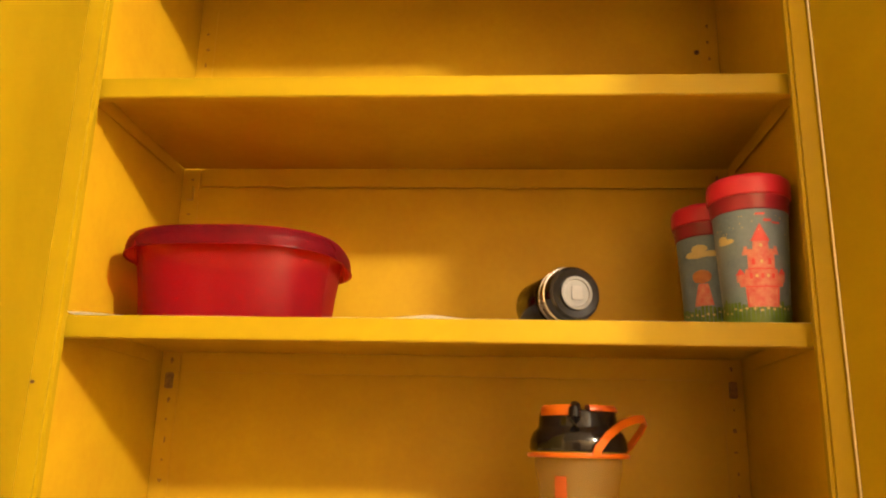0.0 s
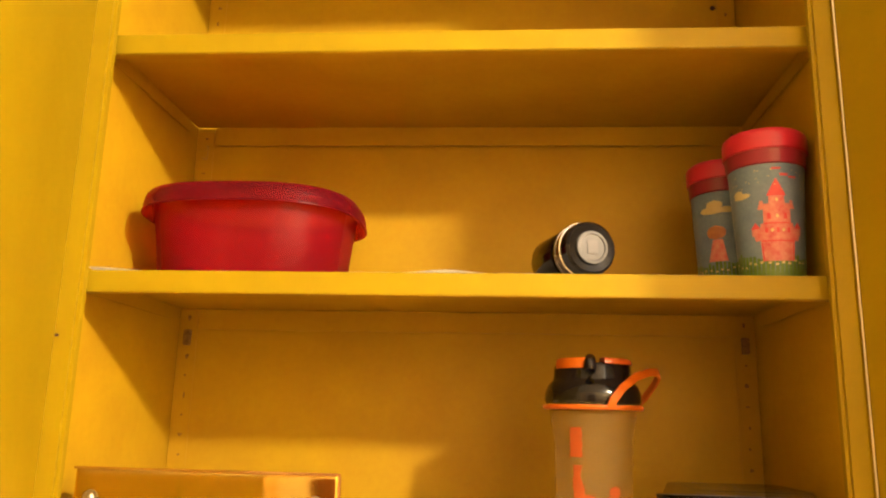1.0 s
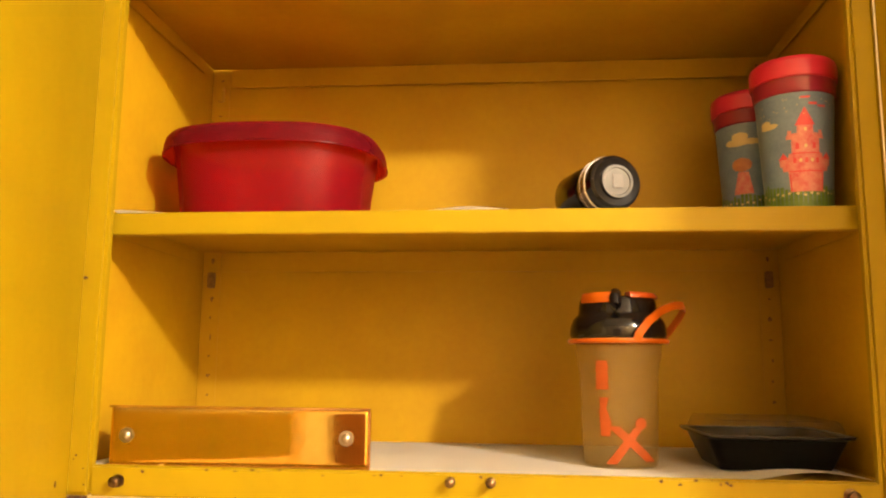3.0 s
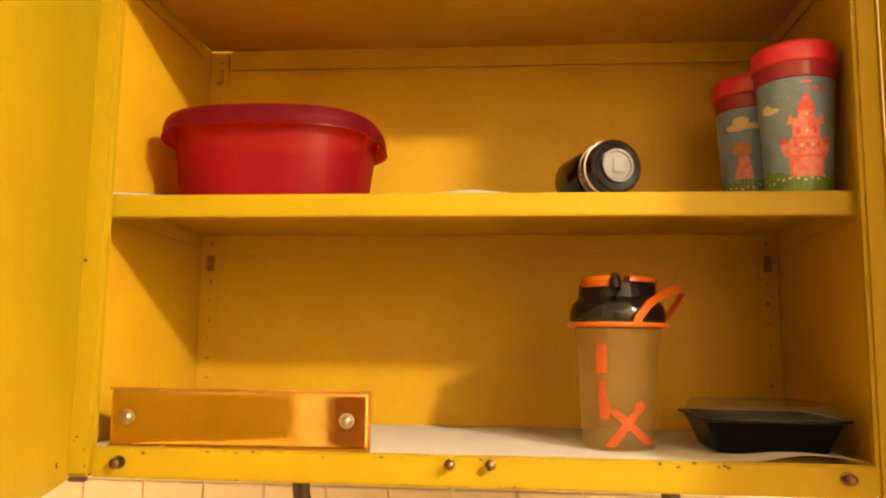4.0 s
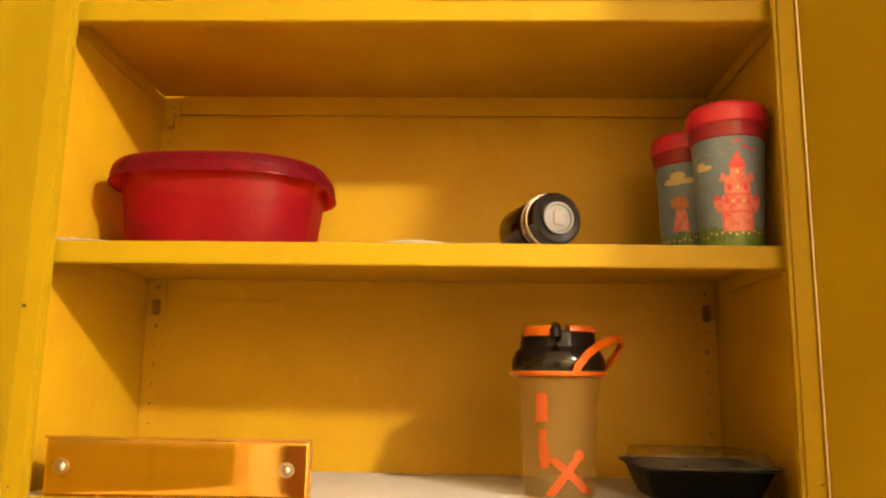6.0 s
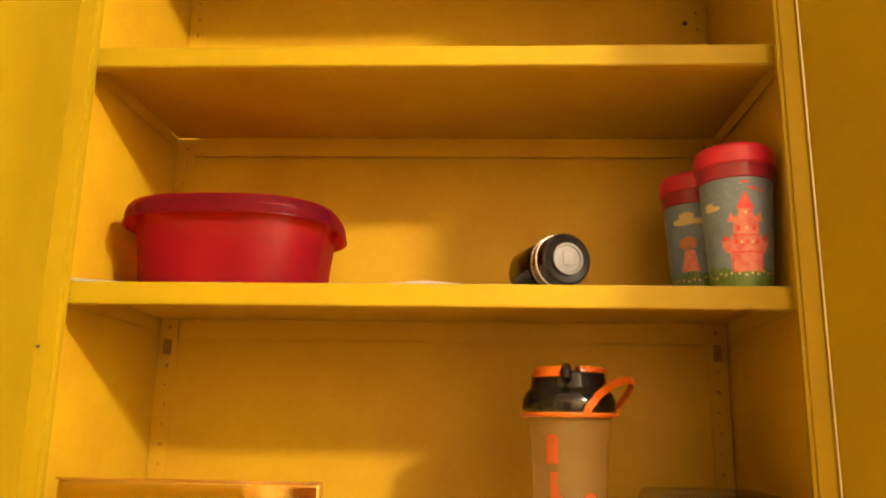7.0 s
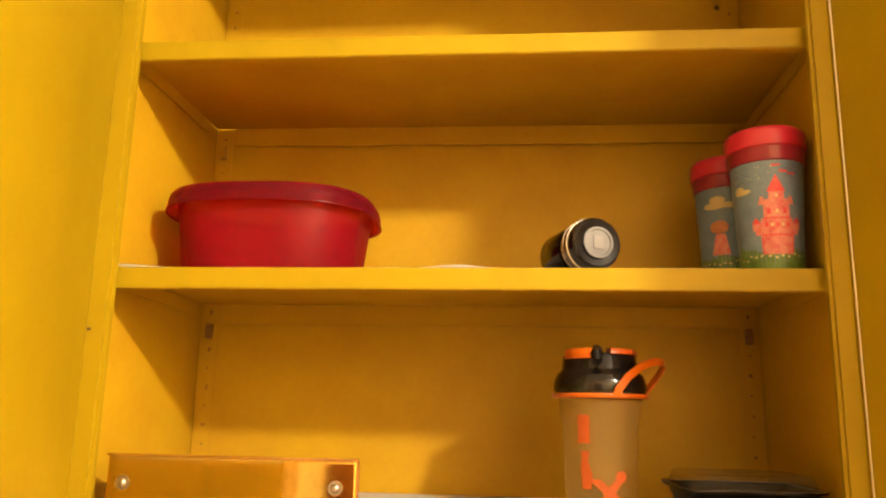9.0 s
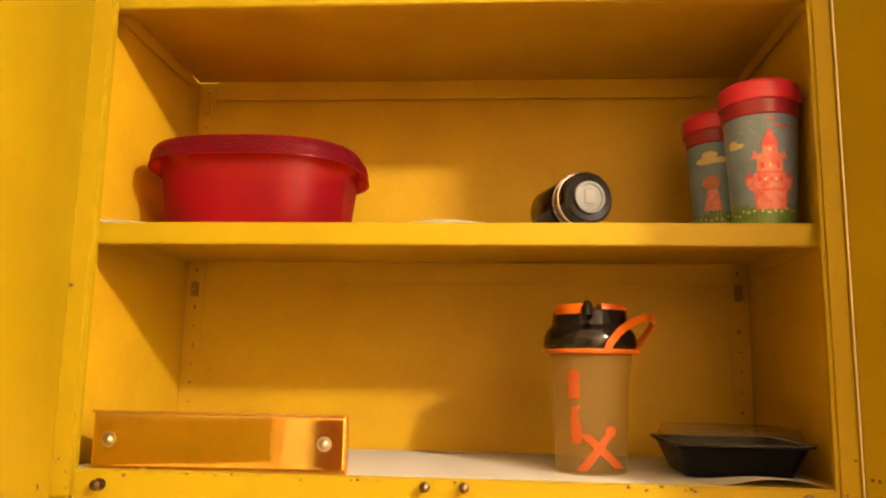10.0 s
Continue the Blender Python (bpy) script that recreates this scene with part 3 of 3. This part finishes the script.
marks = [(-0.0222, -0.0095, -0.0212, -0.0108, z, z + 0.0088) for z in (0.086, 0.0775, 0.069)]
marks += [(-0.018, -0.0125, -0.019, -0.010, 0.052, 0.062), (-0.019, -0.0075, -0.0195, -0.012, 0.040, 0.052), (-0.018, -0.009, -0.0185, -0.008, 0.028, 0.040)]
part("side_mark", wrap(marks, rs, radians(-96), 0.0004), ORANGE_PRINT, shaker, "orange printed bars down the side")
cross = [(-0.0135, -0.0035, 0.0115, 0.0205, 0.004, 0.036), (0.0225, 0.0345, -0.0115, -0.001, 0.006, 0.037)]
part("cross_mark", wrap(cross + oval(0.0185, 0.0395, 0.0055, 0.0055), rs, radians(-96), 0.0007), ORANGE_PRINT, shaker, "orange printed cross shape")

# ---- bottom of the cabinet: gold box ----
gold = thing("metal_box", (-0.3140, -0.0135, ZF), "shiny gold metal box with two screws", "box", turn=(0, 0, 1.0))
L, D, Hh = 0.2308, 0.085, 0.0515
bm = bmesh.new()
nx, nz = 150, 16
def dish(u, v):
    return 0.0010 * math.exp(-(1 - u) / 0.010) + 0.0010 * math.exp(-u / 0.010) + 0.0010 * abs(2 * v - 1) ** 14 + 0.0006 * math.sin(u * math.pi) + 0.00018 * math.exp(-((u - 0.38) / 0.03) ** 2) + 0.000014 * math.sin(u * 95 + 3 * math.sin(v * 9) + v * 5) * math.exp(-((u - 0.75) / 0.03) ** 2)
grid = [[bm.verts.new((L * (0.004 + 0.992 * i / nx), dish(i / nx, j / nz) - 0.0006, Hh * (0.02 + 0.96 * j / nz))) for i in range(nx + 1)] for j in range(nz + 1)]
for j in range(nz):
    for i in range(nx):
        bm.faces.new((grid[j][i], grid[j][i + 1], grid[j + 1][i + 1], grid[j + 1][i]))
bmesh.ops.solidify(bm, geom=bm.faces[:], thickness=0.0008)
part("front_plate", bm, GOLD, gold, "mirror-bright gold front plate")
bm = box(0, L, 0.0022, D, 0, Hh, 0.0)
for v in bm.verts:
    if v.co.z > 0.01 and v.co.y > 0.01:
        v.co.z -= D * math.tan(radians(15.5))
    if v.co.y > 0.01 and v.co.x > 0.1:
        v.co.x -= 0.022
bmesh.ops.bevel(bm, geom=bm.edges[:], offset=0.0012, segments=2, affect="EDGES")
part("body", bm, GOLD, gold)
# Unseen plate added as a reflector, sloped to throw light low on the back wall.
bm = box(0.003, L - 0.003, 0.004, D - 0.003, Hh + 0.0002, Hh + 0.0008, 0.0)
for v in bm.verts:
    v.co.z -= v.co.y * math.tan(radians(15.5))
    if v.co.y > 0.01 and v.co.x > 0.1:
        v.co.x -= 0.022
part("top_plate", bm, BRUSHED, gold, "brushed gold top plate, unseen, sloped to reflect light onto the back wall")
for z0, z1 in ((0.0, 0.0016), (Hh - 0.0016, Hh)):
    part("edge_trim", box(-0.0006, L + 0.0006, -0.0022, 0.0022, z0 - 0.0000, z1 + 0.0004, 0.0005), COPPER, gold, "copper-coloured edge trim")
part("edge_trim", box(L - 0.0012, L + 0.0010, -0.0021, 0.0022, 0.0018, Hh - 0.0018, 0.0005), COPPER, gold, "copper-coloured edge trim")
for x in (0.0165, 0.2110):
    part("screw", lathe([(0, -0.0026), (0.0020, -0.0024), (0.0034, -0.0014), (0.0042, 0), (0.0064, 0.0001), (0.0066, 0.0012), (0, 0.0013)], 24, m=pose(x, -0.0024, 0.0265, -90)), STEEL, gold, "domed steel screw")

# ---- bottom of the cabinet: food tray ----
tray = thing("food_tray", (0.2680, 0.031, ZF + 0.0006), "black plastic food tray with a clear lid", "tray")


def frustum(levels, bm=None, rad=0.010, y_mid=0.055):
    """A rounded rectangular shell from (half width, half depth, z) levels."""
    bm = bm or bmesh.new()
    rings = []
    for hw, hd, z in levels:
        ring = []
        for cx, cy, a0 in ((1, 1, 0), (-1, 1, 90), (-1, -1, 180), (1, -1, 270)):
            for k in range(6):
                a = radians(a0 + 18 * k)
                ring.append(bm.verts.new((cx * (hw - rad) + rad * math.cos(a), y_mid + cy * (hd - rad) + rad * math.sin(a), z)))
        rings.append(ring)
    n = len(rings[0])
    for p, q in zip(rings, rings[1:]):
        for k in range(n):
            bm.faces.new((p[k], p[(k + 1) % n], q[(k + 1) % n], q[k]))
    bm.faces.new(rings[0][::-1])
    bm.faces.new(rings[-1])
    return bm


part("base", frustum([(0.0470, 0.0430, 0.0), (0.0485, 0.0445, 0.002), (0.0590, 0.0540, 0.027), (0.0635, 0.0590, 0.0285), (0.0638, 0.0593, 0.0300), (0.0635, 0.0590, 0.0308), (0.0580, 0.0530, 0.0306), (0.0490, 0.0450, 0.006)]), BLACK_MATT, tray, "black tray")
part("lid", frustum([(0.0645, 0.0600, 0.0296), (0.0648, 0.0603, 0.0316), (0.0585, 0.0540, 0.0322), (0.0550, 0.0505, 0.0420), (0.0530, 0.0485, 0.0435), (0.0450, 0.0405, 0.0430), (0.0435, 0.0390, 0.0420)]), CLEAR, tray, "clear plastic lid")

# ---- below the cabinet ----
holder = thing("towel_holder", (0.0, 0.115, ZB), "dark metal paper towel holder under the cabinet", "towel holder")
for x in (-0.176, 0.190):
    bm = bmesh.new()
    box(x - 0.006, x + 0.006, -0.016, 0.016, -0.004, -0.0002, 0.0008, bm)
    tube([(x, 0, -0.004), (x + 0.001, 0, -0.03), (x + 0.006, 0, -0.062), (x + 0.006, 0, -0.115)], 0.006, 12, 1.5, bm)
    part("bracket", bm, DARK_METAL, holder)
part("rod", tube([(-0.172, 0, -0.105), (0.186, 0, -0.105)], 0.005, 12), DARK_METAL, holder)
bm = lathe([(0.018, -0.140), (0.050, -0.140), (0.052, -0.138), (0.052, 0.138), (0.050, 0.140), (0.018, 0.140), (0.018, -0.140)], 48, m=pose(0.005, 0.115, ZB - 0.105 - 0.0125, 0, 90, 0))
tagged(part("paper_towel_roll", bm, TOWEL), "white paper towel roll hanging on the holder", "paper towel")
cloth = thing("pot_holder", (0.466, YW - 0.012, 1.408), "blue cloth pot holder hanging on the tiled wall", "pot holder", turn=(0, 45, 0))
part("pad", box(-0.0, 0.15, -0.006, 0.006, -0.15, 0.0, 0.005), BLUE, cloth)
part("hook", tube([(0.006, 0.0115, 0.002), (0.006, -0.009, 0.003), (0.004, -0.010, 0.010)], 0.0015, 8), STEEL, cloth)

# ---- wall tiles around and below the cabinet ----
tile_w, tile_h = 0.0760, 0.0760
tm = box(-tile_w / 2 + 0.0006, tile_w / 2 - 0.0006, 0, 0.0055, -tile_h / 2 + 0.0006, tile_h / 2 - 0.0006, 0.0012)
mesh = bpy.data.meshes.new("tile")
tm.to_mesh(mesh)
tm.free()
mesh.materials.append(TILE)
wall = bpy.data.objects["wall_north"]
for j in range(6):
    for i in range(-8, 9):
        t = new("tile", mesh)
        t.location = (i * tile_w + 0.005, YW, 1.055 + j * tile_h)
        t.parent = wall
